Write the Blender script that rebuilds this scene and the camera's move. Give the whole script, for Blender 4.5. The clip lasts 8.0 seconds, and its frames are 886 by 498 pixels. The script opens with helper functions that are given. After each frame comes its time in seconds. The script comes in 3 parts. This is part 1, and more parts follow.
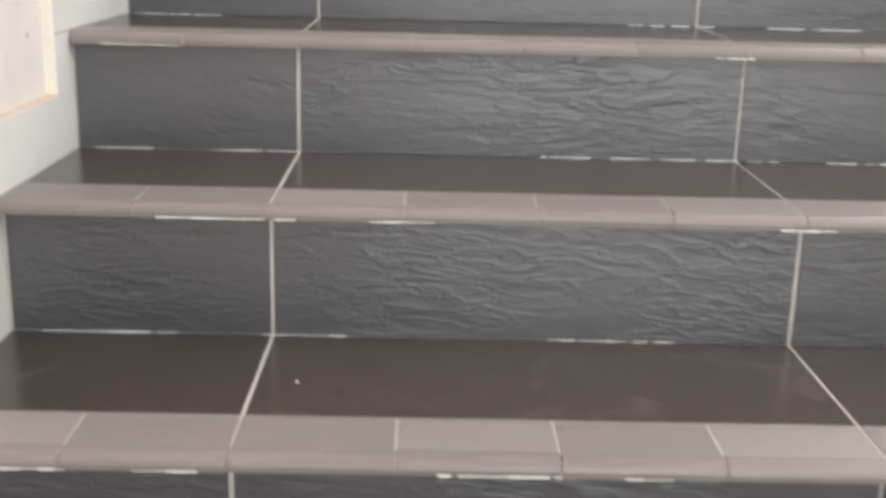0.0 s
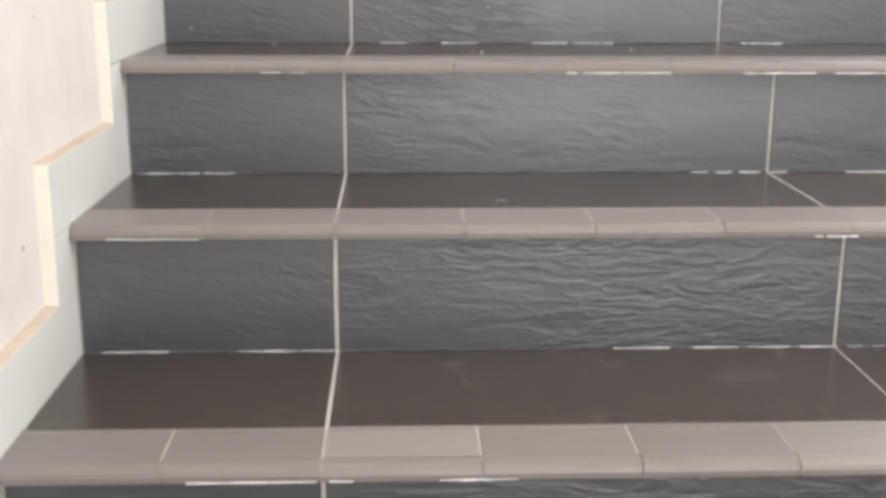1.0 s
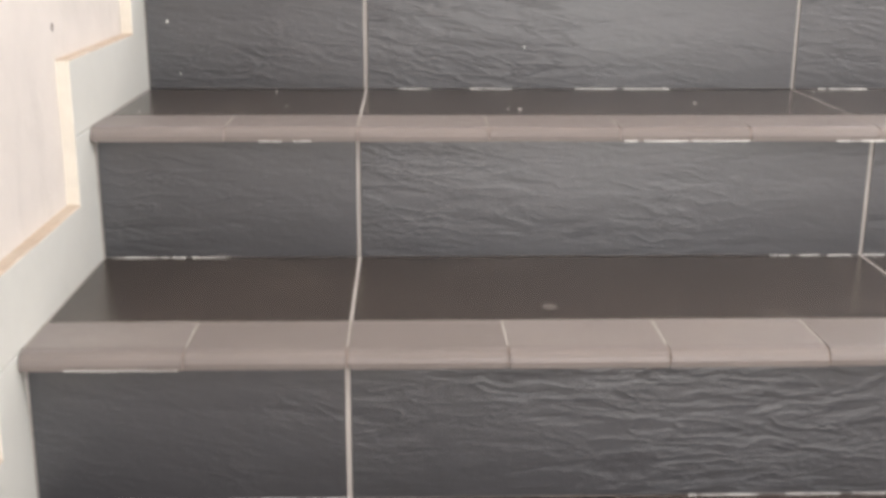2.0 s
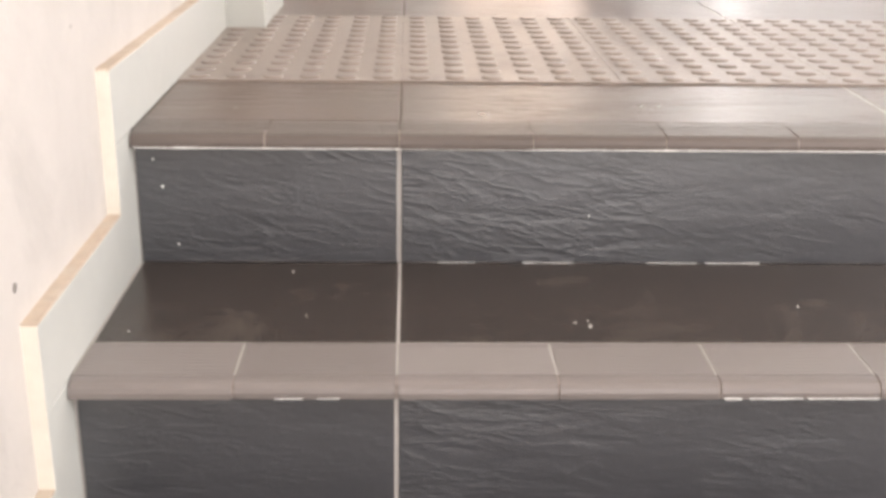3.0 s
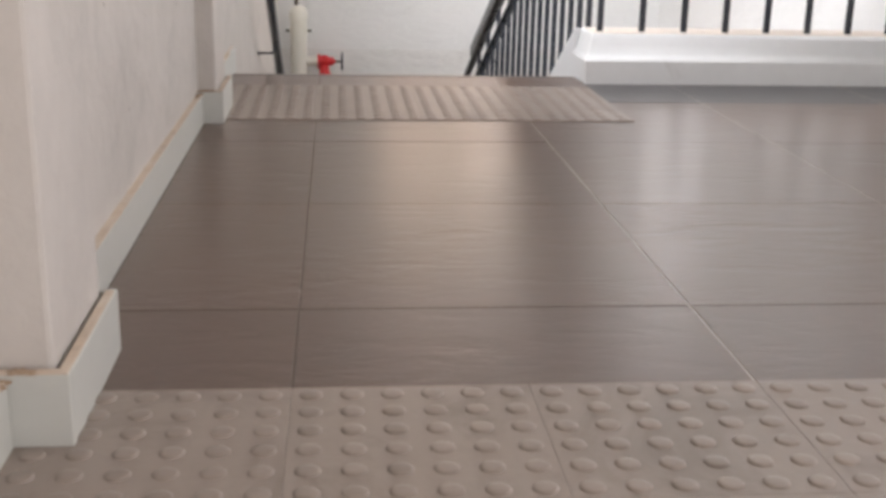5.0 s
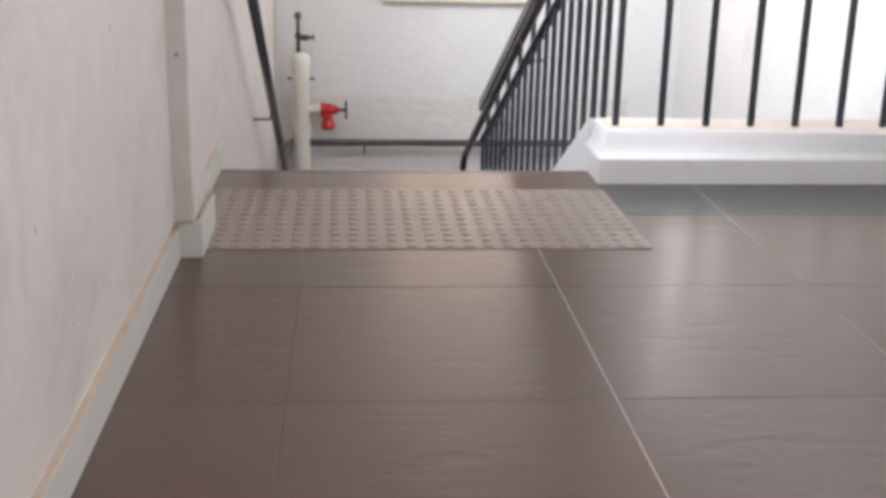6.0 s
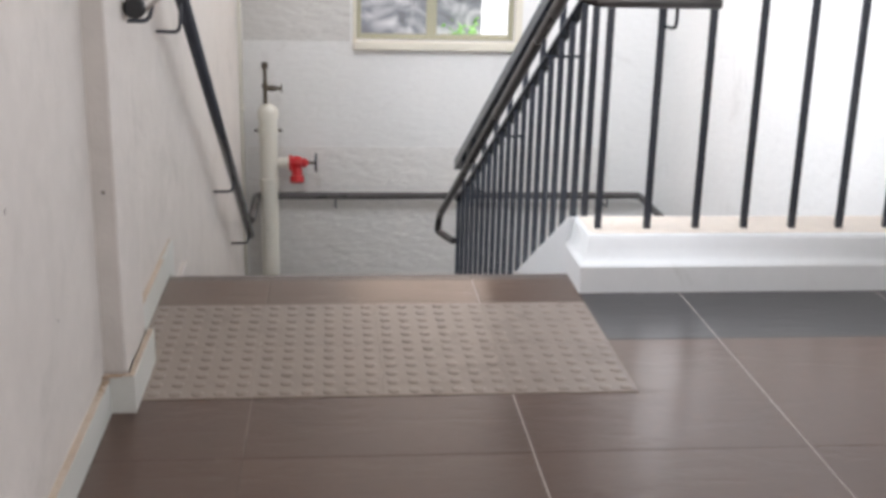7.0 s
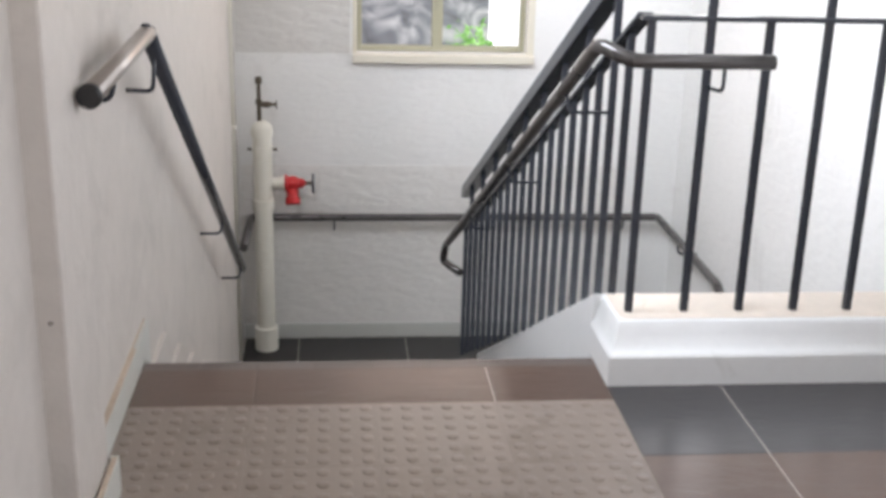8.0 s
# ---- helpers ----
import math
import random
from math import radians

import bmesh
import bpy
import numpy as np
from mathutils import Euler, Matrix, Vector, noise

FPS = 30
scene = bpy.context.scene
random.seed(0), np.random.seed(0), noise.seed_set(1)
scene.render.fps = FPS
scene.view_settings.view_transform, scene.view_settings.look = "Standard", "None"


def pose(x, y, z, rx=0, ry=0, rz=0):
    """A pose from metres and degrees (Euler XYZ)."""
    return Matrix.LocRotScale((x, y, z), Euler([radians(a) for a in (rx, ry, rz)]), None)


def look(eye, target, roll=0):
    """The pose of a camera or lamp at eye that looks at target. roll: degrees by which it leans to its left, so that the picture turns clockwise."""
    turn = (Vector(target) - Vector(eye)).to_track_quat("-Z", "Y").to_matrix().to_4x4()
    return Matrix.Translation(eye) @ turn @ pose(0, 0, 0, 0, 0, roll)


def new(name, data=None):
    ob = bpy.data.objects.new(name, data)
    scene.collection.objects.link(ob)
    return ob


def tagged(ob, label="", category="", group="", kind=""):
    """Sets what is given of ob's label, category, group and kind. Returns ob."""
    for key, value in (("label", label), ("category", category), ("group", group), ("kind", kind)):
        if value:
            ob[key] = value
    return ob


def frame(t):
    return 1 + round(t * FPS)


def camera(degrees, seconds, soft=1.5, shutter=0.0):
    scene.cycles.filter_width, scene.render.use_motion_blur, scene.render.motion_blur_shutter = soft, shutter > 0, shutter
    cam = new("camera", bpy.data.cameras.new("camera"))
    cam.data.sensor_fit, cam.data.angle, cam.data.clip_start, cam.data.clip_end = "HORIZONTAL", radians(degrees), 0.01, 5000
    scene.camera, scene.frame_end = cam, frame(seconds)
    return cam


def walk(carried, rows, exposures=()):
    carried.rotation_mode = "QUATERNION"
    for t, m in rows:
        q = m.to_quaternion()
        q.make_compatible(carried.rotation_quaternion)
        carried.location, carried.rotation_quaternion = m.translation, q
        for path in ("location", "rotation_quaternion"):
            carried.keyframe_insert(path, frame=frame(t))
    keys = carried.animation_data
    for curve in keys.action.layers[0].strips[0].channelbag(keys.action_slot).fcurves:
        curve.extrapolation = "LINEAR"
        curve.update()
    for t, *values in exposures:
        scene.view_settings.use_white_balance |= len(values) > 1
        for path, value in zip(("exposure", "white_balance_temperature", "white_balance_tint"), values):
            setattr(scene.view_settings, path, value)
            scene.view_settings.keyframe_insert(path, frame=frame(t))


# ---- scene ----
cam = camera(42.0, 8.0, soft=3.6, shutter=0.25)
PATH = [
    (0, (0.47, -2.156, -0.173), (0.507, -0.23, -0.71), 1.5),
    (0.5, (0.39, -1.975, -0.09), (0.405, -0.046, -0.618), 0.3),
    (1, (0.371, -1.9, -0.012), (0.451, 0.035, -0.513), 0.3),
    (1.2, (0.367, -1.87, 0.003), (0.467, 0.064, -0.497), 0.2),
    (2.3, (0.348, -1.483, 0.153), (0.4, 0.422, -0.455), 0.4),
    (2.5, (0.339, -1.4, 0.238), (0.394, 0.48, -0.443), 0.6),
    (3, (0.311, -1.271, 0.315), (0.37, 0.611, -0.36), 0.8),
    (3.5, (0.367, -1.103, 0.364), (0.401, 0.779, -0.312), 0.7),
    (4, (0.398, -0.962, 0.474), (0.419, 0.922, -0.194), -0.0),
    (4.5, (0.384, -0.804, 0.577), (0.529, 1.096, -0.031), 1.0),
    (4.7, (0.344, -0.657, 0.579), (0.535, 1.25, 0.005), 1.3),
    (5.8, (0.422, -0.191, 0.788), (0.561, 1.714, 0.193), 1.3),
    (6, (0.417, -0.107, 0.876), (0.576, 1.797, 0.285), 1.3),
    (6.5, (0.43, 0.058, 0.952), (0.64, 1.964, 0.385), 1.3),
    (7, (0.486, 0.274, 1.114), (0.675, 2.175, 0.522), 1.4),
    (7.5, (0.486, 0.514, 1.164), (0.659, 2.405, 0.538), 1.3),
    (8, (0.501, 0.75, 1.283), (0.688, 2.635, 0.641), 1.6),
]
walk(cam, [(t, look(eye, target, roll)) for t, eye, target, roll in PATH],
     [(0.0, 0.92, 6850, 13), (1.2, 1.0, 6850, 13), (2.5, 0.88, 7150, 17), (3.0, 1.0, 7150, 17), (3.5, 0.78, 7250, 19), (4.0, 0.76, 7200, 18), (4.7, 0.12, 7050, 18),
      (5.8, 0.20, 6800, 18), (6.5, 0.13, 6700, 17), (8.0, 0.12, 6650, 16)])

# ---------------- world, lights ----------------
world = bpy.data.worlds.new("sky")
scene.world = world
world.use_nodes = True
wn = world.node_tree
sky = wn.nodes.new("ShaderNodeTexSky")
sky.sky_type, sky.sun_disc = "NISHITA", False
sky.sun_elevation, sky.sun_rotation = radians(48), radians(70)
wn.links.new(sky.outputs[0], wn.nodes["Background"].inputs[0])
wn.nodes["Background"].inputs[1].default_value = 0.12


def window_light(name, m, w, h, power, colour, spread=180):
    """Daylight that enters through an opening of that size."""
    lamp = bpy.data.lights.new(name, "AREA")
    lamp.shape, lamp.size, lamp.size_y, lamp.energy, lamp.color = "RECTANGLE", w, h, power, colour
    lamp.spread = radians(spread)
    ob = new(name, lamp)
    ob.matrix_world = m
    return ob


FAR_PANE = 7.0
SKY_WHITE = (0.95, 0.98, 1.0)
window_light("daylight_side_window", look((2.408, 6.31, 1.62), (1.0, 6.2, 1.45)), 0.84, 1.3, 13, SKY_WHITE)
# rear and hall openings are unseen, added to light the left wall
window_light("unseen_rear_daylight", look((2.52, -1.7, 1.3), (0.0, -1.7, 0.9)), 2.6, 1.4, 62, SKY_WHITE)
window_light("unseen_hall_daylight", look((2.52, 1.7, 1.75), (0.0, 1.9, 1.2)), 2.0, 1.3, 22, (0.92, 0.97, 1.0))
# unseen low opening, added to put a gleam on the risers
window_light("unseen_south_daylight", look((1.3, -4.51, -0.18), (1.3, 3.0, -0.3)), 1.86, 2.1, 29, SKY_WHITE)
window_light("daylight_stair_window", look((1.07, FAR_PANE, 1.13), (1.0, 4.0, 0.5)), 0.82, 0.5, 5.5, (1.0, 0.78, 0.60))
# unseen high opening, added to brighten the right stairwell wall
window_light("unseen_high_daylight", look((-0.14, 3.7, 2.45), (2.4, 5.3, 0.8)), 1.5, 0.9, 92, (0.82, 0.92, 1.0), 120)

# ---------------- materials ----------------


def material(name, base, rough=0.5, metal=0.0, vary=0.12, grain=60.0, blotch=1.6, bump=0.15, bump_scale=80.0, stretch=(1, 1, 1),
             stain=None, stain_scale=2.0, stain_low=0.56, stain_high=0.72, spread=0.0, rough_vary=0.1, depth=0.002, specular=0.5):
    """A painted, tiled or metal surface: fine grain and broad blotches in the colour, uneven gloss, relief, and stains of a second colour."""
    mat = bpy.data.materials.new(name)
    mat.use_nodes = True
    nt = mat.node_tree
    b = nt.nodes["Principled BSDF"]
    b.inputs["Metallic"].default_value = metal
    b.inputs["Specular IOR Level"].default_value = specular
    link = nt.links.new

    def node(kind, **values):
        n = nt.nodes.new(kind)
        for key, value in values.items():
            n.inputs[key].default_value = value
        return n

    geo = nt.nodes.new("ShaderNodeNewGeometry")
    info = nt.nodes.new("ShaderNodeObjectInfo")
    shift = node("ShaderNodeVectorMath")
    shift.operation = "MULTIPLY_ADD"
    link(info.outputs["Random"], shift.inputs[0])
    shift.inputs[1].default_value = (37.0, 11.0, 23.0) if spread else (0, 0, 0)
    link(geo.outputs["Position"], shift.inputs[2])
    mapping = node("ShaderNodeMapping", Scale=stretch)
    link(shift.outputs[0], mapping.inputs["Vector"])
    fine = node("ShaderNodeTexNoise", Scale=grain, Detail=6.0, Roughness=0.65)
    broad = node("ShaderNodeTexNoise", Scale=blotch, Detail=5.0, Roughness=0.6, Distortion=0.4)
    link(mapping.outputs[0], fine.inputs["Vector"])
    link(shift.outputs[0], broad.inputs["Vector"])
    # brightness = 1 + vary * ((fine + broad) - 1) * 2 + spread * (random - 0.5)
    add = node("ShaderNodeMath")
    link(fine.outputs[0], add.inputs[0])
    link(broad.outputs[0], add.inputs[1])
    gain = node("ShaderNodeMath")
    gain.operation = "MULTIPLY_ADD"
    link(add.outputs[0], gain.inputs[0])
    gain.inputs[1].default_value, gain.inputs[2].default_value = 2 * vary, 1 - 2 * vary - spread / 2
    gain2 = node("ShaderNodeMath")
    gain2.operation = "MULTIPLY_ADD"
    link(info.outputs["Random"], gain2.inputs[0])
    gain2.inputs[1].default_value = spread
    link(gain.outputs[0], gain2.inputs[2])
    tint = node("ShaderNodeVectorMath")
    tint.operation = "SCALE"
    tint.inputs[0].default_value = base
    link(gain2.outputs[0], tint.inputs["Scale"])
    colour = tint.outputs[0]
    if stain:
        marks = node("ShaderNodeTexNoise", Scale=stain_scale, Detail=8.0, Roughness=0.7, Distortion=0.8)
        link(shift.outputs[0], marks.inputs["Vector"])
        reach = nt.nodes.new("ShaderNodeMapRange")
        reach.inputs[1].default_value, reach.inputs[2].default_value = stain_low, stain_high
        link(marks.outputs[0], reach.inputs[0])
        mix = nt.nodes.new("ShaderNodeMix")
        mix.data_type = "RGBA"
        link(reach.outputs[0], mix.inputs[0])
        link(colour, mix.inputs[6])
        mix.inputs[7].default_value = (*stain, 1)
        colour = mix.outputs[2]
    link(colour, b.inputs["Base Color"])
    gloss = node("ShaderNodeMath")
    gloss.operation = "MULTIPLY_ADD"
    link(broad.outputs[0], gloss.inputs[0])
    gloss.inputs[1].default_value, gloss.inputs[2].default_value = rough_vary, rough - rough_vary / 2
    link(gloss.outputs[0], b.inputs["Roughness"])
    if bump:
        relief = node("ShaderNodeTexNoise", Scale=bump_scale, Detail=5.0, Roughness=0.6, Distortion=0.3)
        link(mapping.outputs[0], relief.inputs["Vector"])
        raise_ = node("ShaderNodeBump", Strength=bump, Distance=depth)
        link(relief.outputs[0], raise_.inputs["Height"])
        link(raise_.outputs[0], b.inputs["Normal"])
    return mat


def slate(name, base, rough, strength, scale=5.0, spread=0.12, depth=0.006, cleft=0.5, rough_vary=0.14, specular=0.5, lips=0.22, detail=6.0):
    """Riven slate: long, drifting ridges that run along the tile, with fine grain over them."""
    mat = material(name, base, rough, vary=0.16, grain=45, blotch=3, bump=0, spread=spread, rough_vary=rough_vary, specular=specular, stretch=(1, 2.5, 2.5))
    nt = mat.node_tree
    link = nt.links.new
    geo, info = nt.nodes.new("ShaderNodeNewGeometry"), nt.nodes.new("ShaderNodeObjectInfo")
    far = nt.nodes.new("ShaderNodeVectorMath")
    far.operation = "MULTIPLY_ADD"
    link(info.outputs["Random"], far.inputs[0])
    far.inputs[1].default_value = (53.0, 17.0, 29.0)
    link(geo.outputs["Position"], far.inputs[2])
    squash = nt.nodes.new("ShaderNodeMapping")
    squash.inputs["Scale"].default_value = (1.0, 3.0, 3.6)
    squash.inputs["Rotation"].default_value = (0, radians(11), radians(9))
    link(far.outputs[0], squash.inputs["Vector"])

    def noise_at(size, detail, rough_, twist, source):
        n = nt.nodes.new("ShaderNodeTexNoise")
        n.inputs["Scale"].default_value, n.inputs["Detail"].default_value = size, detail
        n.inputs["Roughness"].default_value, n.inputs["Distortion"].default_value = rough_, twist
        link(source, n.inputs["Vector"])
        return n.outputs[0]

    def calc(op, *values):
        n = nt.nodes.new("ShaderNodeMath")
        n.operation = op
        for slot, v in zip(n.inputs, values):
            if isinstance(v, (int, float)):
                slot.default_value = v
            else:
                link(v, slot)
        return n.outputs[0]

    # cleft ridges, strong in some places and worn smooth in others
    ridge = noise_at(scale * 1.9, detail, 0.6, 0.35, squash.outputs[0])
    off = calc("SUBTRACT", ridge, 0.5)
    fold = calc("SQRT", calc("MULTIPLY_ADD", off, off, 0.0002))
    where = noise_at(3.2, 2.0, 0.5, 0.3, far.outputs[0])
    strong = calc("SMOOTH_MAX", calc("MULTIPLY", calc("SUBTRACT", where, 0.38), 2.6), 0.14, 0.1)
    crest = calc("MULTIPLY", calc("SUBTRACT", 0.5, calc("MULTIPLY", fold, 4.0)), strong)
    swell = calc("MULTIPLY_ADD", ridge, 0.3, calc("MULTIPLY", crest, cleft))
    # thin, sharp lips of split stone, each tile's running at its own slant
    slant = nt.nodes.new("ShaderNodeVectorRotate")
    slant.rotation_type = "Y_AXIS"
    link(far.outputs[0], slant.inputs["Vector"])
    link(calc("MULTIPLY_ADD", info.outputs["Random"], -0.30, 0.04), slant.inputs["Angle"])
    fine_squash = nt.nodes.new("ShaderNodeMapping")
    fine_squash.inputs["Scale"].default_value = (1.0, 4.5, 4.5)
    link(slant.outputs[0], fine_squash.inputs["Vector"])
    strands = noise_at(scale * 3.6, 4.0, 0.55, 0.5, fine_squash.outputs[0])
    lip = calc("POWER", calc("MAXIMUM", calc("SUBTRACT", 1.0, calc("MULTIPLY", calc("ABSOLUTE", calc("SUBTRACT", strands, 0.5)), 7.0)), 0.0), 2.0)
    swell = calc("MULTIPLY_ADD", calc("MULTIPLY", lip, calc("MAXIMUM", calc("MULTIPLY", calc("SUBTRACT", where, 0.34), 2.6), 0.15)), lips, swell)

    height = calc("MULTIPLY_ADD", noise_at(110.0, 4.0, 0.6, 0.0, far.outputs[0]), 0.05, swell)
    lift = nt.nodes.new("ShaderNodeBump")
    lift.inputs["Strength"].default_value, lift.inputs["Distance"].default_value = strength, depth
    link(height, lift.inputs["Height"])
    link(lift.outputs[0], nt.nodes["Principled BSDF"].inputs["Normal"])
    return mat


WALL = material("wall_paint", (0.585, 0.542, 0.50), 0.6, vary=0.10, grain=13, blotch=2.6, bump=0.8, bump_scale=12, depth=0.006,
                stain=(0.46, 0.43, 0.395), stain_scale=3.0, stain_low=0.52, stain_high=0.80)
BRICK_PAINT = material("bagged_brick_paint", (0.80, 0.785, 0.76), 0.5, vary=0.06, grain=26, blotch=1.8, bump=0.5, bump_scale=13, depth=0.009,
                       stain=(0.62, 0.6, 0.57), stain_scale=1.9, stain_low=0.56, stain_high=0.8, stretch=(1, 1, 2.4))
PATCH = material("grey_wall_patch", (0.64, 0.615, 0.58), 0.55, vary=0.07, grain=26, blotch=2.4, bump=0.8, bump_scale=11, depth=0.012, stretch=(1, 1, 2.4))
BAND = material("lower_wall_band", (0.75, 0.725, 0.69), 0.55, vary=0.07, grain=26, blotch=2.4, bump=0.8, bump_scale=11, depth=0.012, stretch=(1, 1, 2.4))
SKIRT = material("skirting_paint", (0.55, 0.55, 0.51), 0.4, vary=0.05, grain=40, blotch=4, bump=0.1, bump_scale=60,
                 stain=(0.5, 0.5, 0.46), stain_scale=5, stain_low=0.6, stain_high=0.8)
DUST = material("dusty_edge", (0.56, 0.45, 0.35), 0.8, vary=0.25, grain=70, blotch=7, bump=0.4, bump_scale=120,
                stain=(0.62, 0.54, 0.45), stain_scale=13, stain_low=0.45, stain_high=0.68)
EDGE = material("cream_tile_edge", (0.76, 0.71, 0.62), 0.6, vary=0.12, grain=50, blotch=9, bump=0.3, bump_scale=90,
                stain=(0.45, 0.38, 0.3), stain_scale=14, stain_low=0.66, stain_high=0.75)
RISER = slate("slate_riser", (0.050, 0.050, 0.056), 0.35, 1.0, 4.0, depth=0.0042, cleft=0.24, rough_vary=0.10, specular=1.0, lips=0.13)
TREAD = material("dark_tread_tile", (0.057, 0.045, 0.039), 0.22, rough_vary=0.06, vary=0.2, grain=55, blotch=4, bump=0.25, bump_scale=130, depth=0.001, spread=0.14,
                 stain=(0.11, 0.09, 0.076), stain_scale=7, stain_low=0.55, stain_high=0.8)
HALF = material("half_landing_tile", (0.030, 0.028, 0.027), 0.45, vary=0.2, grain=40, bump=0.15, bump_scale=60, spread=0.1)
NOSING = material("ribbed_nosing_tile", (0.222, 0.191, 0.179), 0.33, vary=0.13, grain=60, blotch=5, bump=0.15, bump_scale=140, spread=0.10, stretch=(0.2, 4, 4))
DARK_NOSING = material("landing_nosing_tile", (0.14, 0.113, 0.10), 0.37, vary=0.13, grain=60, blotch=5, bump=0.15, bump_scale=140, spread=0.10, stretch=(0.2, 4, 4))
FLOOR = slate("landing_floor_tile", (0.114, 0.070, 0.051), 0.29, 1.0, 2.4, depth=0.0030, spread=0.14, rough_vary=0.06, lips=0.03)
RIVEN = slate("riven_edge_tile", (0.12, 0.078, 0.059), 0.29, 1.0, 3.0, depth=0.008, cleft=0.45, spread=0.1, rough_vary=0.08, lips=0.05)
DARK_FLOOR = slate("charcoal_floor_tile", (0.052, 0.049, 0.050), 0.30, 1.0, 2.4, depth=0.0025, spread=0.12, rough_vary=0.06, lips=0.0)
JOINT = material("worn_floor_joint", (0.47, 0.43, 0.39), 0.7, vary=0.25, grain=40, blotch=3, bump=0.2, bump_scale=150)
TACTILE = material("tactile_tile", (0.285, 0.232, 0.198), 0.40, vary=0.1, grain=60, blotch=3.5, bump=0.2, bump_scale=120, spread=0.08,
                   stain=(0.17, 0.135, 0.112), stain_scale=4, stain_low=0.52, stain_high=0.75)
GROUT = material("pale_grout", (0.50, 0.465, 0.435), 0.8, vary=0.2, grain=90, blotch=9, bump=0.3, bump_scale=200, stain=(0.4, 0.37, 0.34), stain_scale=8)
FLOOR_GROUT = material("floor_grout", (0.12, 0.092, 0.075), 0.7, vary=0.3, grain=60, blotch=3, bump=0.3, bump_scale=200, stain=(0.22, 0.185, 0.16),
                       stain_scale=2.2, stain_low=0.54, stain_high=0.6)
TAN_GROUT = material("tan_grout", (0.315, 0.266, 0.236), 0.8, vary=0.25, grain=90, blotch=9, bump=0.3, bump_scale=200)
CHALK = material("white_grout_smear", (0.82, 0.81, 0.78), 0.7, vary=0.1, grain=80, bump=0.2)
STEEL = material("charcoal_gloss_paint", (0.043, 0.048, 0.060), 0.235, vary=0.15, grain=40, bump=0.08, bump_scale=60, rough_vary=0.05,
                 stain=(0.09, 0.09, 0.095), stain_scale=11, stain_low=0.6, stain_high=0.8)
RAIL = material("worn_rail_paint", (0.105, 0.097, 0.094), 0.28, metal=0.45, vary=0.15, grain=40, bump=0.06, bump_scale=60, rough_vary=0.08,
                stain=(0.05, 0.048, 0.048), stain_scale=9, stain_low=0.52, stain_high=0.72)
PIPE = material("cream_pipe_paint", (0.74, 0.71, 0.62), 0.4, vary=0.05, grain=30, bump=0.1, stain=(0.55, 0.5, 0.42), stain_scale=6, stain_low=0.6, stain_high=0.8)
BARE = material("bare_brushed_steel", (0.40, 0.36, 0.33), 0.30, metal=0.9, vary=0.12, grain=50, blotch=6, bump=0.08, bump_scale=90, stretch=(4, 0.4, 4), rough_vary=0.1)
CAP = material("black_plastic", (0.012, 0.012, 0.013), 0.45, vary=0.1, grain=60, bump=0.05)
RED = material("red_valve_paint", (0.55, 0.016, 0.018), 0.35, vary=0.12, grain=40, bump=0.1)
BRASS = material("dull_brass", (0.12, 0.098, 0.072), 0.45, metal=0.6, vary=0.2, grain=60, bump=0.1)
FRAME = material("olive_window_frame", (0.40, 0.38, 0.27), 0.4, vary=0.06, grain=40, bump=0.05)
SILL = material("cream_sill", (0.72, 0.67, 0.56), 0.5, vary=0.07, grain=40, blotch=5, bump=0.15)
SCUFF = material("grey_scuff", (0.22, 0.19, 0.17), 0.7, vary=0.3, grain=200, bump=0.1)
SPOT = material("dried_spot", (0.13, 0.115, 0.105), 0.6, vary=0.2, grain=120, bump=0.1)
GRIME = material("brown_dust", (0.36, 0.26, 0.18), 0.9, vary=0.25, grain=90, bump=0.4, bump_scale=150)
CEILING = material("ceiling_paint", (0.78, 0.76, 0.73), 0.7, vary=0.03, grain=20, bump=0.1)
KERB = material("white_upstand_paint", (0.85, 0.86, 0.86), 0.42, vary=0.04, grain=30, blotch=3, bump=0.2, bump_scale=25, depth=0.003,
                stain=(0.66, 0.66, 0.64), stain_scale=5, stain_low=0.6, stain_high=0.8)
KERB_TOP = material("dusty_upstand_top", (0.76, 0.67, 0.58), 0.6, vary=0.12, grain=40, blotch=9, bump=0.2, stain=(0.6, 0.45, 0.34), stain_scale=9,
                    stain_low=0.58, stain_high=0.78)

glass = bpy.data.materials.new("window_glass")
glass.use_nodes = True
gb = glass.node_tree.nodes["Principled BSDF"]
gb.inputs["Transmission Weight"].default_value, gb.inputs["Roughness"].default_value, gb.inputs["IOR"].default_value = 1.0, 0.02, 1.1


def glow(name, ramp, scale, strength):
    """A far outdoor backdrop: blotches of the given colours, with emission in place of daylight."""
    mat = bpy.data.materials.new(name)
    mat.use_nodes = True
    nt = mat.node_tree
    tex = nt.nodes.new("ShaderNodeTexNoise")
    tex.inputs["Scale"].default_value, tex.inputs["Detail"].default_value, tex.inputs["Distortion"].default_value = scale, 6.0, 1.2
    geo = nt.nodes.new("ShaderNodeNewGeometry")
    nt.links.new(geo.outputs["Position"], tex.inputs["Vector"])
    col = nt.nodes.new("ShaderNodeValToRGB")
    for i, (at, c) in enumerate(ramp):
        el = col.color_ramp.elements[i] if i < 2 else col.color_ramp.elements.new(at)
        el.position, el.color = at, (*c, 1)
    nt.links.new(tex.outputs[0], col.inputs[0])
    b = nt.nodes["Principled BSDF"]
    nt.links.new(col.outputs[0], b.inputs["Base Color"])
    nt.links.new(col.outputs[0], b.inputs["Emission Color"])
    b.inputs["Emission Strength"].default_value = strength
    b.inputs["Roughness"].default_value = 0.9
    return mat


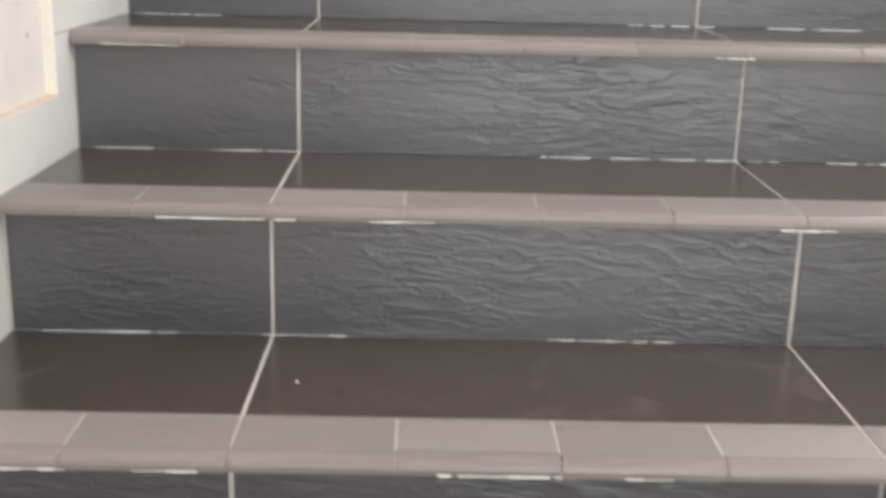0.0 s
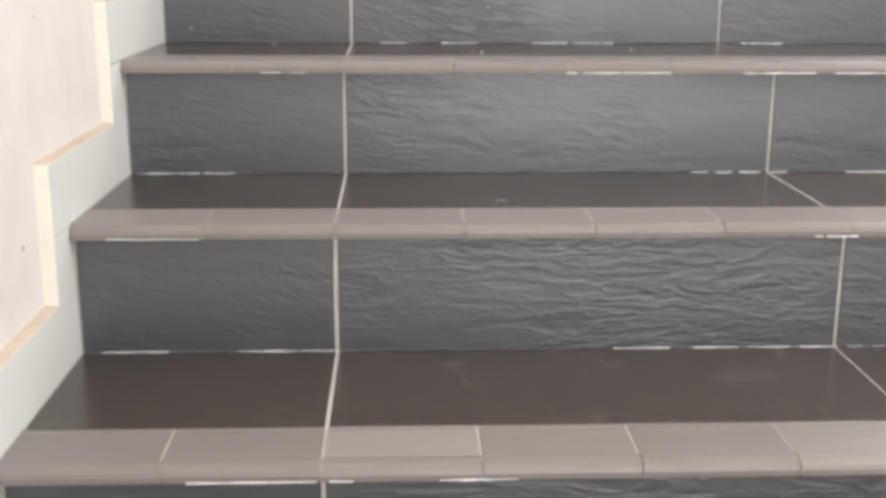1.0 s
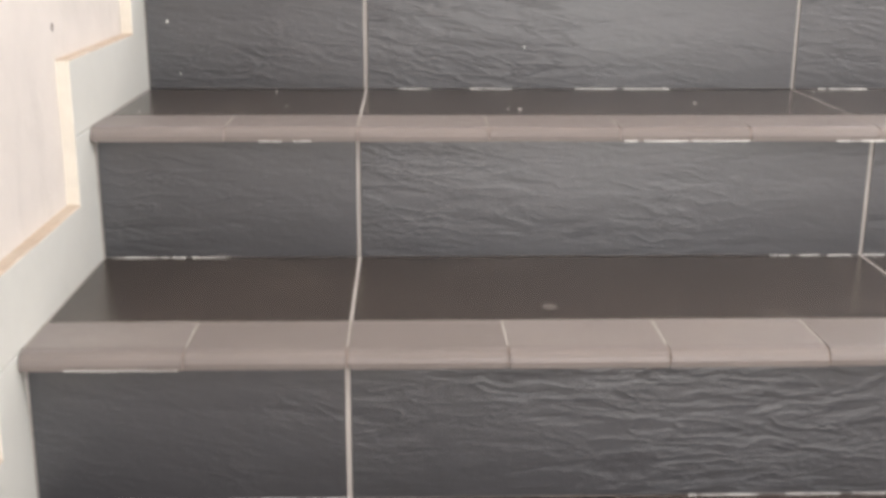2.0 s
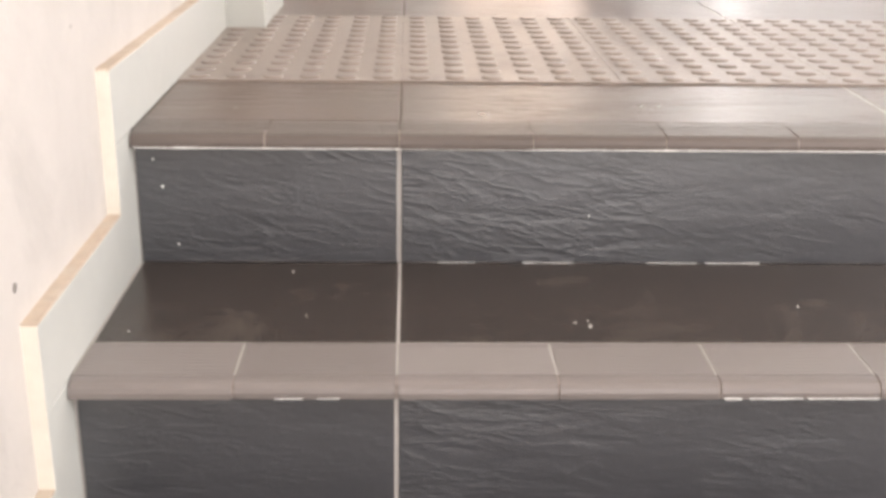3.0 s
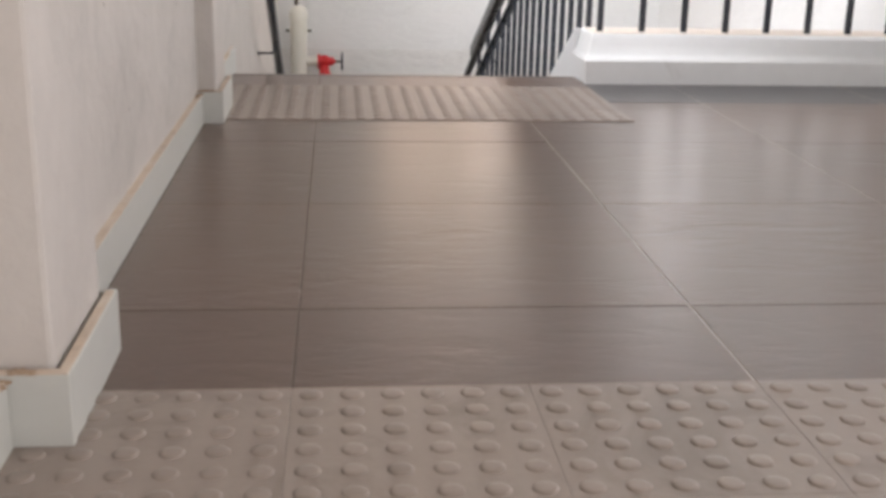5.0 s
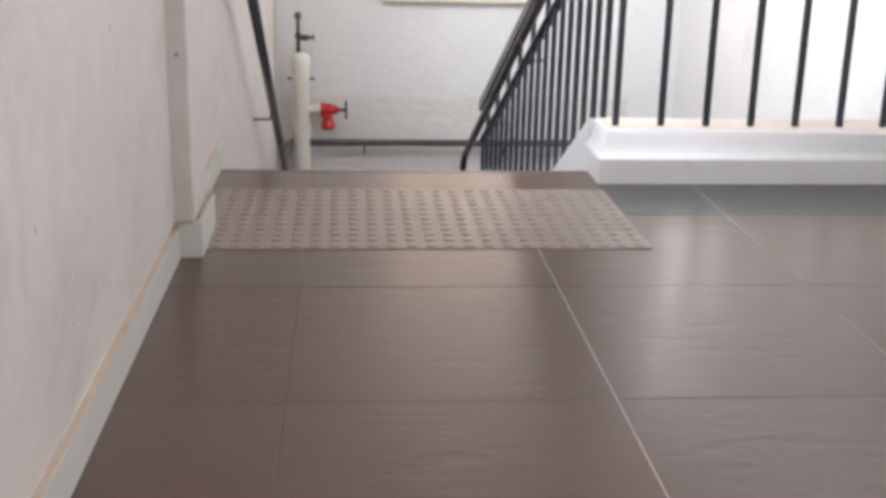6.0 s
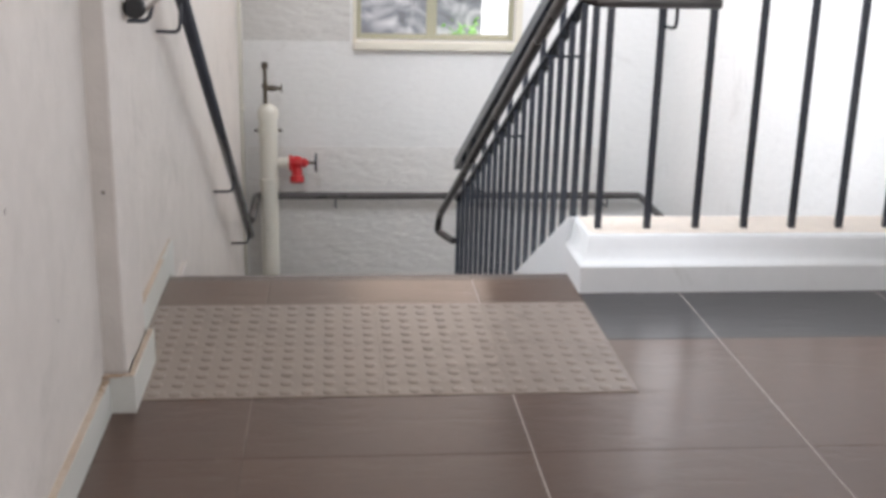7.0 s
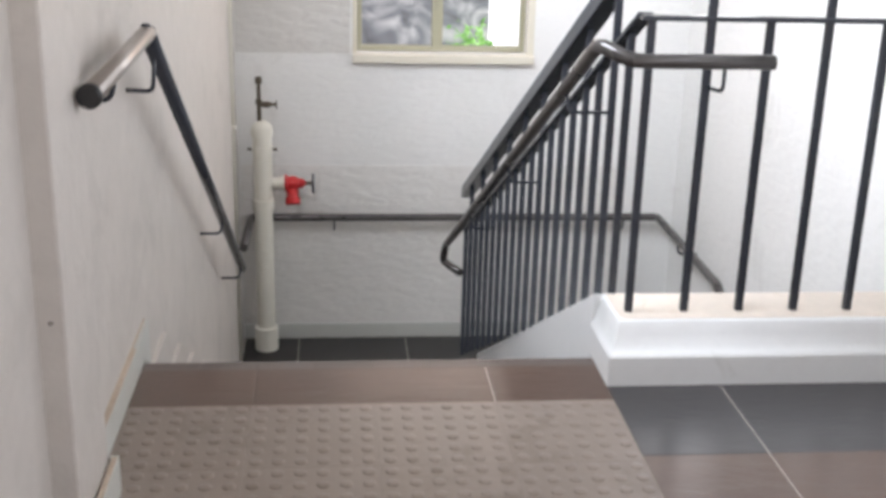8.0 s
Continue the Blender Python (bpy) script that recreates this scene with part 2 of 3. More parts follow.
# emission strength stands in for daylight on rock, leaves and wall
ROCK = glow("glowing_garden_rock", [(0.3, (0.10, 0.10, 0.10)), (0.7, (0.6, 0.6, 0.6)), (0.5, (0.24, 0.25, 0.27))], 4.0, 1.0)
LEAVES = glow("glowing_garden_leaves", [(0.3, (0.05, 0.12, 0.03)), (0.72, (0.5, 0.72, 0.36)), (0.5, (0.16, 0.36, 0.09))], 7.0, 1.4)
BRIGHT = glow("glowing_white_wall", [(0.2, (0.9, 0.9, 0.9)), (0.8, (0.95, 0.95, 0.95))], 1.0, 1.4)

# ---------------- mesh helpers ----------------


def box(bm, x0, x1, y0, y1, z0, z1, bevel=0.0):
    v = [bm.verts.new((x, y, z)) for z in (z0, z1) for y in (y0, y1) for x in (x0, x1)]
    f = [bm.faces.new([v[i] for i in q]) for q in ((0, 2, 3, 1), (4, 5, 7, 6), (0, 1, 5, 4), (1, 3, 7, 5), (3, 2, 6, 7), (2, 0, 4, 6))]
    if bevel:
        edges = list({e for q in f for e in q.edges})
        bmesh.ops.bevel(bm, geom=edges, offset=bevel, segments=2, affect="EDGES", profile=0.5)
    return bm


def boxed(*size, bevel=0.0):
    return box(bmesh.new(), *size, bevel=bevel)


def prism(bm, outline, axis, a, b, bevel=0.0):
    """An outline of two coordinates pushed along the third axis from a to b."""
    def at(p, s):
        return {"x": (s, p[0], p[1]), "y": (p[0], s, p[1]), "z": (p[0], p[1], s)}[axis]
    lo, hi = [bm.verts.new(at(p, a)) for p in outline], [bm.verts.new(at(p, b)) for p in outline]
    n = len(outline)
    faces = [bm.faces.new(lo[::-1]), bm.faces.new(hi)] + [bm.faces.new((lo[i], lo[(i + 1) % n], hi[(i + 1) % n], hi[i])) for i in range(n)]
    bmesh.ops.recalc_face_normals(bm, faces=faces)
    if bevel:
        bmesh.ops.bevel(bm, geom=list({e for q in faces for e in q.edges}), offset=bevel, segments=2, affect="EDGES", profile=0.5)
    return bm


def tube(bm, points, r, sides=14, caps=True):
    """A round bar along a line of points."""
    pts = [Vector(p) for p in points]
    rings, up = [], Vector((0.13, 0.21, 0.97))
    for i, p in enumerate(pts):
        d = ((pts[min(i + 1, len(pts) - 1)] - p).normalized() + (p - pts[max(i - 1, 0)]).normalized()).normalized()
        a = d.cross(up).normalized()
        b = a.cross(d)
        up = b
        rings.append([bm.verts.new(p + (a * math.cos(2 * math.pi * k / sides) + b * math.sin(2 * math.pi * k / sides)) * r) for k in range(sides)])
    for one, two in zip(rings, rings[1:]):
        for k in range(sides):
            f = bm.faces.new((one[k], one[(k + 1) % sides], two[(k + 1) % sides], two[k]))
            f.smooth = True
    if caps:
        bm.faces.new(rings[0][::-1])
        bm.faces.new(rings[-1])
    bmesh.ops.recalc_face_normals(bm, faces=bm.faces[:])
    return bm


def rounded(points, r, n=5):
    """A line of points with its corners rounded."""
    pts = [Vector(p) for p in points]
    out = [pts[0]]
    for a, p, b in zip(pts, pts[1:], pts[2:]):
        s, e = p + (a - p).normalized() * r, p + (b - p).normalized() * r
        out += [s.lerp(p, k / n).lerp(p.lerp(e, k / n), k / n) for k in range(n + 1)]
    return out + [pts[-1]]


def turned(bm, base, profile, axis=(0, 0, 1), sides=20):
    """A body of revolution about an axis from base: rows of (distance along, radius)."""
    d = Vector(axis).normalized()
    a = d.orthogonal().normalized()
    b = d.cross(a)
    def ring(h, r):
        return [bm.verts.new(Vector(base) + d * h + (a * math.cos(2 * math.pi * k / sides) + b * math.sin(2 * math.pi * k / sides)) * r) for k in range(sides)]

    rings = [ring(h, r) for h, r in profile]
    for one, two in zip(rings, rings[1:]):
        for k in range(sides):
            bm.faces.new((one[k], one[(k + 1) % sides], two[(k + 1) % sides], two[k])).smooth = True
    ways = [math.atan2(r1 - r0, h1 - h0) for (h0, r0), (h1, r1) in zip(profile, profile[1:])]
    for i, one in enumerate(rings):
        if i in (0, len(rings) - 1) or abs(ways[i] - ways[i - 1]) > 0.6:
            for k in range(sides):
                edge = bm.edges.get((one[k], one[(k + 1) % sides]))
                if edge:
                    edge.smooth = False
    bm.faces.new(rings[0][::-1])
    bm.faces.new(rings[-1])
    bmesh.ops.recalc_face_normals(bm, faces=bm.faces[:])
    return bm


def mesh_of(name, bm, mat):
    me = bpy.data.meshes.new(name)
    bm.to_mesh(me)
    bm.free()
    me.materials.append(mat)
    return me


def thing(name, base, label, category, kind="", group=""):
    ob = new(name)
    ob.location = base
    ob.empty_display_size = 0.05
    return tagged(ob, label, category, group, kind)


def fixed(name, bm, mat, label, category, kind="structure"):
    return tagged(new(name, mesh_of(name, bm, mat)), label, category, "", kind)


def part(name, bm, mat, parent, label="", m=None):
    """One mesh, in the place's own coordinates, under a thing or under a part of a thing."""
    ob = new(name, bm if isinstance(bm, bpy.types.Mesh) else mesh_of(name, bm, mat))
    at = Vector((0, 0, 0))
    up = parent
    while up:
        at += up.location
        up = None if up.type == "EMPTY" else up.parent if up.parent and up.parent.type != "EMPTY" else None
    ob.parent = parent
    ob.matrix_parent_inverse = Matrix.Translation(-at) if parent.type == "EMPTY" or parent.parent is None else Matrix.Identity(4)
    if m is not None:
        ob.matrix_basis = m
    if label:
        ob["label"] = label
    return ob


TILES = {}


def tile(kind, w, d, h, mat, chamfer=0.0015):
    """The shared mesh of a tile, its back at z 0, its face at z h."""
    key = (kind, mat.name, round(w, 3), round(d, 3))
    if key not in TILES:
        bm = bmesh.new()
        rows = []
        for z, c in ((0, 0), (h - chamfer, 0), (h, chamfer)):
            rows.append([bm.verts.new((sx * (w / 2 - c), sy * (d / 2 - c), z)) for sx, sy in ((-1, -1), (1, -1), (1, 1), (-1, 1))])
        bm.faces.new(rows[2])
        bm.faces.new(rows[0][::-1])
        for a, b in zip(rows, rows[1:]):
            for k in range(4):
                bm.faces.new((a[k], a[(k + 1) % 4], b[(k + 1) % 4], b[k]))
        TILES[key] = mesh_of(kind, bm, mat)
    return TILES[key]


def nosing_mesh(depth, mat=None):
    """A ribbed stair nosing, 0.146 long, its rounded front at y 0 and its top at z 0."""
    key = ("nosing", depth, mat)
    if key not in TILES:
        top = [(0.0, -DROP), (-0.0008, -0.010), (0.0005, -0.0055), (0.0035, -0.0022), (0.0080, -0.0004), (0.0100, -0.0004), (0.0108, 0.0)]
        y = 0.016
        while y < depth - 0.012:
            top += [(y, 0.0), (y + 0.0012, -0.0012), (y + 0.0024, 0.0)]
            y += 0.0075
        TILES[key] = mesh_of("nosing_tile", prism(bmesh.new(), top + [(depth, 0.0), (depth, -DROP)], "x", -0.0739, 0.0739), mat or NOSING)
    return TILES[key]


rng = random.Random(7)
SPANS = ((0.0, 0.3), (0.3, 0.9), (0.9, 1.5), (1.5, 2.1), (2.1, 2.4))
RISE, GO, DROP = 0.158, 0.2985, 0.016
FALL = 0.165         # rise of the flight down
LOW = -1.32          # the half landings below
FAR = 6.85           # inner face of the far wall
RIGHT = 2.40         # inner face of the right wall
EDGE_Y = 3.60        # front of the nosing at the head of the flight down

# ---------------- walls, ceiling, windows ----------------
for name, y0, y1 in (("pilaster_1", 0.727, 0.995), ("pilaster_2", 2.657, 2.925)):
    fixed(name, boxed(-0.06, 0.046 if y0 < 2 else 0.034, y0 + 0.006, y1 - 0.004, 0.03, 4.3, bevel=0.006), WALL, "off-white rendered pilaster standing proud of the wall", "pilaster")


def wall_with_hole(bm, axis, a, b, u0, u1, z0, z1, holes):
    """A wall between a and b on its own axis, over u0 to u1 and z0 to z1, with openings (u0, u1, z0, z1) in order along u."""
    def put(p, q, r, s):
        box(bm, *((p, q, a, b) if axis == "y" else (a, b, p, q)), r, s)
    at = u0
    for h0, h1, hz0, hz1 in holes:
        put(at, h0, z0, z1)
        put(h0, h1, z0, hz0)
        put(h0, h1, hz1, z1)
        at = h1
    put(at, u1, z0, z1)
    return bm


# the high west opening is unseen, added for its lamp
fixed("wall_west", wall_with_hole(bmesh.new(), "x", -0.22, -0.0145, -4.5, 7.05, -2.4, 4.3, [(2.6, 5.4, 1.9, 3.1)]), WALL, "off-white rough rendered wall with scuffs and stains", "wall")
fixed("wall_north", wall_with_hole(bmesh.new(), "y", FAR, FAR + 0.22, -0.22, RIGHT + 0.2, -2.4, 4.3, [(0.62, 1.52, 0.299, 1.45)]), BRICK_PAINT,
      "white bag-rendered brick wall at the half landing", "wall")
# the two nearer east openings are unseen, added for their lamps
fixed("wall_east", wall_with_hole(bmesh.new(), "x", RIGHT, RIGHT + 0.2, -4.5, FAR, -2.6, 4.3,
                                  [(-3.0, -0.4, 0.6, 2.0), (0.7, 2.7, 1.1, 2.4), (5.88, 6.74, 0.95, 2.3)]), BRICK_PAINT,
      "bright white painted stairwell wall", "wall")
# the low south opening is unseen, added for its lamp
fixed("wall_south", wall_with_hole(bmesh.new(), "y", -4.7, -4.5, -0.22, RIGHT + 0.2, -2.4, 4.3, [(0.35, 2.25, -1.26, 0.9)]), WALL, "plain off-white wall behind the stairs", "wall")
fixed("ceiling", boxed(-0.22, RIGHT + 0.2, -4.7, FAR + 0.22, 4.3, 4.45), CEILING, "plain white ceiling", "ceiling")

win = thing("window_1", (1.07, FAR + 0.1, 0.31), "olive aluminium sliding window over the half landing", "window", "structure")
part("window_sill", boxed(0.60, 1.56, FAR - 0.045, FAR + 0.2, 0.252, 0.298, bevel=0.004), SILL, win, "cream painted sill")
for x0, x1 in ((0.615, 0.648), (1.02, 1.078), (1.492, 1.525)):
    part("window_frame", boxed(x0, x1, FAR + 0.06, FAR + 0.10, 0.3005, 1.45, bevel=0.003), FRAME, win)
for z0, z1 in ((0.3005, 0.330), (1.41, 1.45)):
    part("window_frame", boxed(0.649, 1.491, FAR + 0.064, FAR + 0.104, z0, z1, bevel=0.003), FRAME, win)
for x0, x1 in ((0.648, 1.02), (1.078, 1.492)):
    pane = part("pane", boxed(x0, x1, FAR + 0.08, FAR + 0.085, 0.330, 1.41), glass, win)
    pane.visible_shadow = False
for x0, x1, name in ((0.60, 0.619, "window_reveal"), (1.521, 1.56, "window_reveal")):
    part(name, boxed(x0, x1, FAR - 0.012, FAR + 0.002, 0.3005, 1.5, bevel=0.002), SILL, win, "cream painted window trim")

# the garden outside the far window; its surfaces glow in place of daylight
fixed("backdrop", boxed(-1.5, 1.60, 9.0, 9.1, -1.0, 3.0), ROCK, "grey rock bank outside the window, glowing as if daylit", "backdrop")
bush = bmesh.new()
for _ in range(260):
    c = Vector((rng.gauss(1.43, 0.08), 8.75 + rng.uniform(-0.12, 0.1), rng.gauss(-0.04, 0.13)))
    s = rng.uniform(0.02, 0.05)
    a, b = Vector((rng.uniform(-1, 1), rng.uniform(-1, 1), rng.uniform(-1, 1))).normalized() * s, Vector((rng.uniform(-1, 1), rng.uniform(-1, 1), rng.uniform(-1, 1))).normalized() * s
    bush.faces.new([bush.verts.new(c + q) for q in (-a, b * 0.5, a, -b * 0.5)])
fixed("bush_backdrop", bush, LEAVES, "bright green shrub outside the window, glowing as if daylit", "shrub")
fixed("glowing_white_backdrop", boxed(1.601, 3.2, 9.0, 9.1, -1.0, 3.0), BRIGHT, "white wall outside the window, glowing as if sunlit", "backdrop")
# greyer bands on the far wall
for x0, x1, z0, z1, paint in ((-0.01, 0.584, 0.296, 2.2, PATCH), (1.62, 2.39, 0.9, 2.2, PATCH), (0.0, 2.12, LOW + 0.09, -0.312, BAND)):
    fixed("paint_patch", boxed(x0, x1, FAR - 0.003, FAR + 0.001, z0, z1), paint, "greyer band on the wall", "paint")

# ---------------- skirtings ----------------
SK = 0.081


def skirting(name, outline, label, paint=None):
    """A skirting board on the left wall: an outline of (y, z), with a dusty top edge."""
    base = thing(name, (0.0, outline[0][0], outline[0][1]), label, "baseboard", "structure")
    part("board", prism(bmesh.new(), outline, "x", -0.0195, 0.0, bevel=0.0015), paint or SKIRT, base)
    return base


def ledge(parent, a, b, x0=-0.0195, x1=-0.0005):
    """Dust along the top edge of a board, or the bare edge of an upright one, from a to b as (y, z)."""
    d = (Vector(b) - Vector(a)).normalized()
    n = Vector((-d[1], d[0])) * 0.0018
    n2 = n * -0.3
    steep = abs(d[1]) > 0.8
    part("bare_edge" if steep else "dust_line", prism(bmesh.new(), [(a[0] + n2[0], a[1] + n2[1]), (b[0] + n2[0], b[1] + n2[1]), (b[0] + n[0], b[1] + n[1]), (a[0] + n[0], a[1] + n[1])], "x", x0, x1),
         EDGE if steep else DUST, parent)


STEPS = 8
# stepped skirting beside the flight up
for k in range(STEPS, 0, -1):
    z, y0, y1 = -RISE * k, -GO * k, -GO * (k - 1)
    sk = skirting("baseboard", [(y0 - 0.02, z + 0.0), (y1, z), (y1, z + RISE - 0.001), (y1 - 0.075, z + RISE - 0.001), (y1 - 0.075, z + SK), (y0 - 0.075, z + SK), (y0 - 0.075, z)],
                  "pale grey-green stepped skirting with a dusty top edge")
    ledge(sk, (y0 - 0.075, z + SK), (y1 - 0.075, z + SK))
    ledge(sk, (y1 - 0.075, z + SK), (y1 - 0.075, z + RISE + SK))
# landing
for y0, y1 in ((-0.075, 0.714), (1.008, 2.644), (2.938, EDGE_Y - 0.1)):
    sk = skirting("baseboard", [(y0, 0.0), (y1, 0.0), (y1, SK), (y0, SK)], "pale grey-green skirting board with a dusty top edge")
    ledge(sk, (y0, SK), (y1, SK))
for y0, y1, x in ((0.715, 1.007, 0.066), (2.645, 2.937, 0.053)):
    sk = thing("baseboard", (0.03, y0, 0), "pale grey-green skirting wrapped round a pilaster", "baseboard", "structure")
    part("board", boxed(-0.013, x, y0, y0 + 0.012, 0.0, 0.088, bevel=0.0015), SKIRT, sk)
    part("board", boxed(x - 0.0135, x, y0 + 0.0125, y1 - 0.0125, 0.0, 0.088, bevel=0.0015), SKIRT, sk)
    part("board", boxed(-0.013, x, y1 - 0.012, y1, 0.0, 0.088, bevel=0.0015), SKIRT, sk)
    part("dust_line", boxed(-0.02, x - 0.002, y0 + 0.001, y0 + 0.012, 0.0875, 0.0905), DUST, sk)
    part("dust_line", boxed(x - 0.013, x - 0.002, y0 + 0.013, y1 - 0.013, 0.0875, 0.0905), DUST, sk)
# stepped skirting beside the flight down
for k in range(8):
    z, y0 = -FALL * k, EDGE_Y + 0.3 * k
    sk = skirting("baseboard", [(y0 - 0.28 if k else y0 - 0.099, z), (y0 + 0.02, z), (y0 + 0.02, z - FALL + SK), (y0 + 0.1, z - FALL + SK), (y0 + 0.1, z + SK), (y0 - (0.2 if k else 0.099), z + SK), (y0 - (0.2 if k else 0.099), z)] if not k else
                  [(y0 - 0.28, z), (y0 + 0.02, z), (y0 + 0.02, z - FALL + SK), (y0 + 0.1, z - FALL + SK), (y0 + 0.1, z + SK), (y0 - 0.2, z + SK), (y0 - 0.2, z + SK - 0.001), (y0 - 0.28, z + SK - 0.001)],
                  "off-white painted stepped skirting beside the flight down" if k else "pale grey-green stepped skirting beside the flight down", WALL if k else SKIRT)
    if not k:
        ledge(sk, (y0 - 0.099, z + SK), (y0 + 0.1, z + SK), -0.0195, -0.010)
fixed("baseboard_north", boxed(0.0, RIGHT - 0.002, FAR - 0.014, FAR - 0.0035, LOW + 0.001, LOW + 0.085, bevel=0.002), SKIRT, "pale skirting board along the half landing", "baseboard")

# ---------------- landing floor ----------------
floor = thing("floor", (1.2, 1.8, 0.0), "dark brown slate-look floor tiles with pale joints", "floor", "structure")
part("screed", boxed(-0.02, RIGHT, 0.012, EDGE_Y - 0.022, -0.15, -0.0008), FLOOR_GROUT, floor, "worn pale grout bed")
ROWS_Y = [0.05, 0.5525, 1.163, 1.79, 2.42, 3.045, EDGE_Y - 0.055]


def floor_rows(cuts, parent, mat, z, spans, gap=0.0026):
    for i, (y0, y1) in enumerate(zip(cuts, cuts[1:])):
        for x0, x1 in spans if i == len(cuts) - 2 else SPANS:
            kind = RIVEN if i == 0 else DARK_FLOOR if i == len(cuts) - 2 and x0 > 1.0 else mat
            part("floor_tile", tile("floor_tile", x1 - x0 - gap, y1 - y0 - gap, 0.012, kind, 0.0008), kind, parent,
                 m=pose((x0 + x1) / 2 + rng.uniform(-0.0004, 0.0004), (y0 + y1) / 2, z - 0.012 + rng.uniform(-0.0003, 0.0003)))


floor_rows(ROWS_Y, floor, FLOOR, 0.0, ((0.0, 0.3), (0.3, 0.9), (0.9, 1.2), (1.2, 1.5), (1.5, 2.1), (2.1, 2.4)))
for x in (0.9, 1.5, 2.1):
    part("floor_joint", boxed(x - 0.0018, x + 0.0018, 0.06, EDGE_Y - 0.06, -0.005, -0.0003), JOINT, floor, "pale grout line")

# ---------------- tactile strips ----------------
def stud(bm, cx, cy):
    """A low round stud on a tile whose face is at z 0.0045."""
    rings = [[bm.verts.new((cx + r * math.cos(a), cy + r * math.sin(a), z)) for a in (2 * math.pi * k / 12 for k in range(12))]
             for r, z in ((0.0152, 0.0043), (0.0142, 0.0060), (0.0120, 0.0069), (0.0065, 0.0072))]
    for one, two in zip(rings, rings[1:]):
        for k in range(12):
            bm.faces.new((one[k], one[(k + 1) % 12], two[(k + 1) % 12], two[k])).smooth = True
    bm.faces.new(rings[-1]).smooth = True
    return bm


plain_tile = tile("tactile_tile", 0.2997, 0.2997, 0.0045, TACTILE, 0.0003)
SPOTS = [(-0.125 + 0.05 * i, -0.125 + 0.05 * j) for i in range(6) for j in range(6)]
bm = bmesh.new()
bm.from_mesh(plain_tile)
for spot in SPOTS:
    stud(bm, *spot)
studded_tile = mesh_of("tactile_tile", bm, TACTILE)
stud_mesh = mesh_of("stud", stud(bmesh.new(), 0, 0), TACTILE)
for y0, y1, n in ((0.271, 0.867, 8), (2.712, 3.330, 4)):
    strip = thing("tactile_strip", (0.6, (y0 + y1) / 2, 0.0), "beige-grey tactile warning tiles with rows of raised studs", "tactile paving", "structure")
    h = (y1 - y0) / 2
    for i in range(n):
        for j in range(2):
            slab = part("tactile_tile", plain_tile if i < 4 else studded_tile, TACTILE, strip, m=pose(0.15 + 0.3 * i, y0 + h * (j + 0.5), -0.0022) @ Matrix.Diagonal((1, h / 0.3, 1, 1)))
            for cx, cy in SPOTS if i < 4 else ():
                part("stud", stud_mesh, TACTILE, slab, m=pose(cx, cy, 0))

# ---------------- flight up ----------------
stairs = thing("staircase_up", (1.2, -1.2, -RISE * STEPS), "dark slate-tiled staircase with ribbed grey nosings", "stairs", "structure")
outline = [(0.0115, -0.015), (0.0115, -2.4), (-4.5, -2.4), (-4.5, -RISE * STEPS - 0.0006)]
for k in range(STEPS, 0, -1):
    outline += [(-GO * (k - 1) + 0.0014, -RISE * k - 0.0006), (-GO * (k - 1) + 0.0014, -RISE * (k - 1) - (0.0006 if k > 1 else 0.015))]
part("grout_bed", prism(bmesh.new(), outline, "x", -0.014, RIGHT), GROUT, stairs, "pale grout between the tiles")
NOSE_N = 16


def nosing_row(parent, y, z, depth, back=False):
    section = [(y + 0.0013, z - DROP + 0.0003), (y + 0.0006, z - 0.010), (y + 0.0018, z - 0.0062), (y + 0.0046, z - 0.0032), (y + 0.0090, z - 0.0013), (y + depth - 0.0005, z - 0.0013), (y + depth - 0.0005, z - DROP + 0.0003)]
    part("nosing_grout", prism(bmesh.new(), section, "x", 0.001, RIGHT - 0.001), TAN_GROUT, parent, "tan joints between the nosings")
    for i in range(NOSE_N):
        m = pose(0.075 + 0.15 * i, y + rng.uniform(-0.0006, 0.0006), z + rng.uniform(-0.0003, 0.0003), 0, 0, 180 if back else 0)
        part("nosing_tile", nosing_mesh(depth, None if depth > 0.07 else DARK_NOSING), NOSING, parent, m=m)


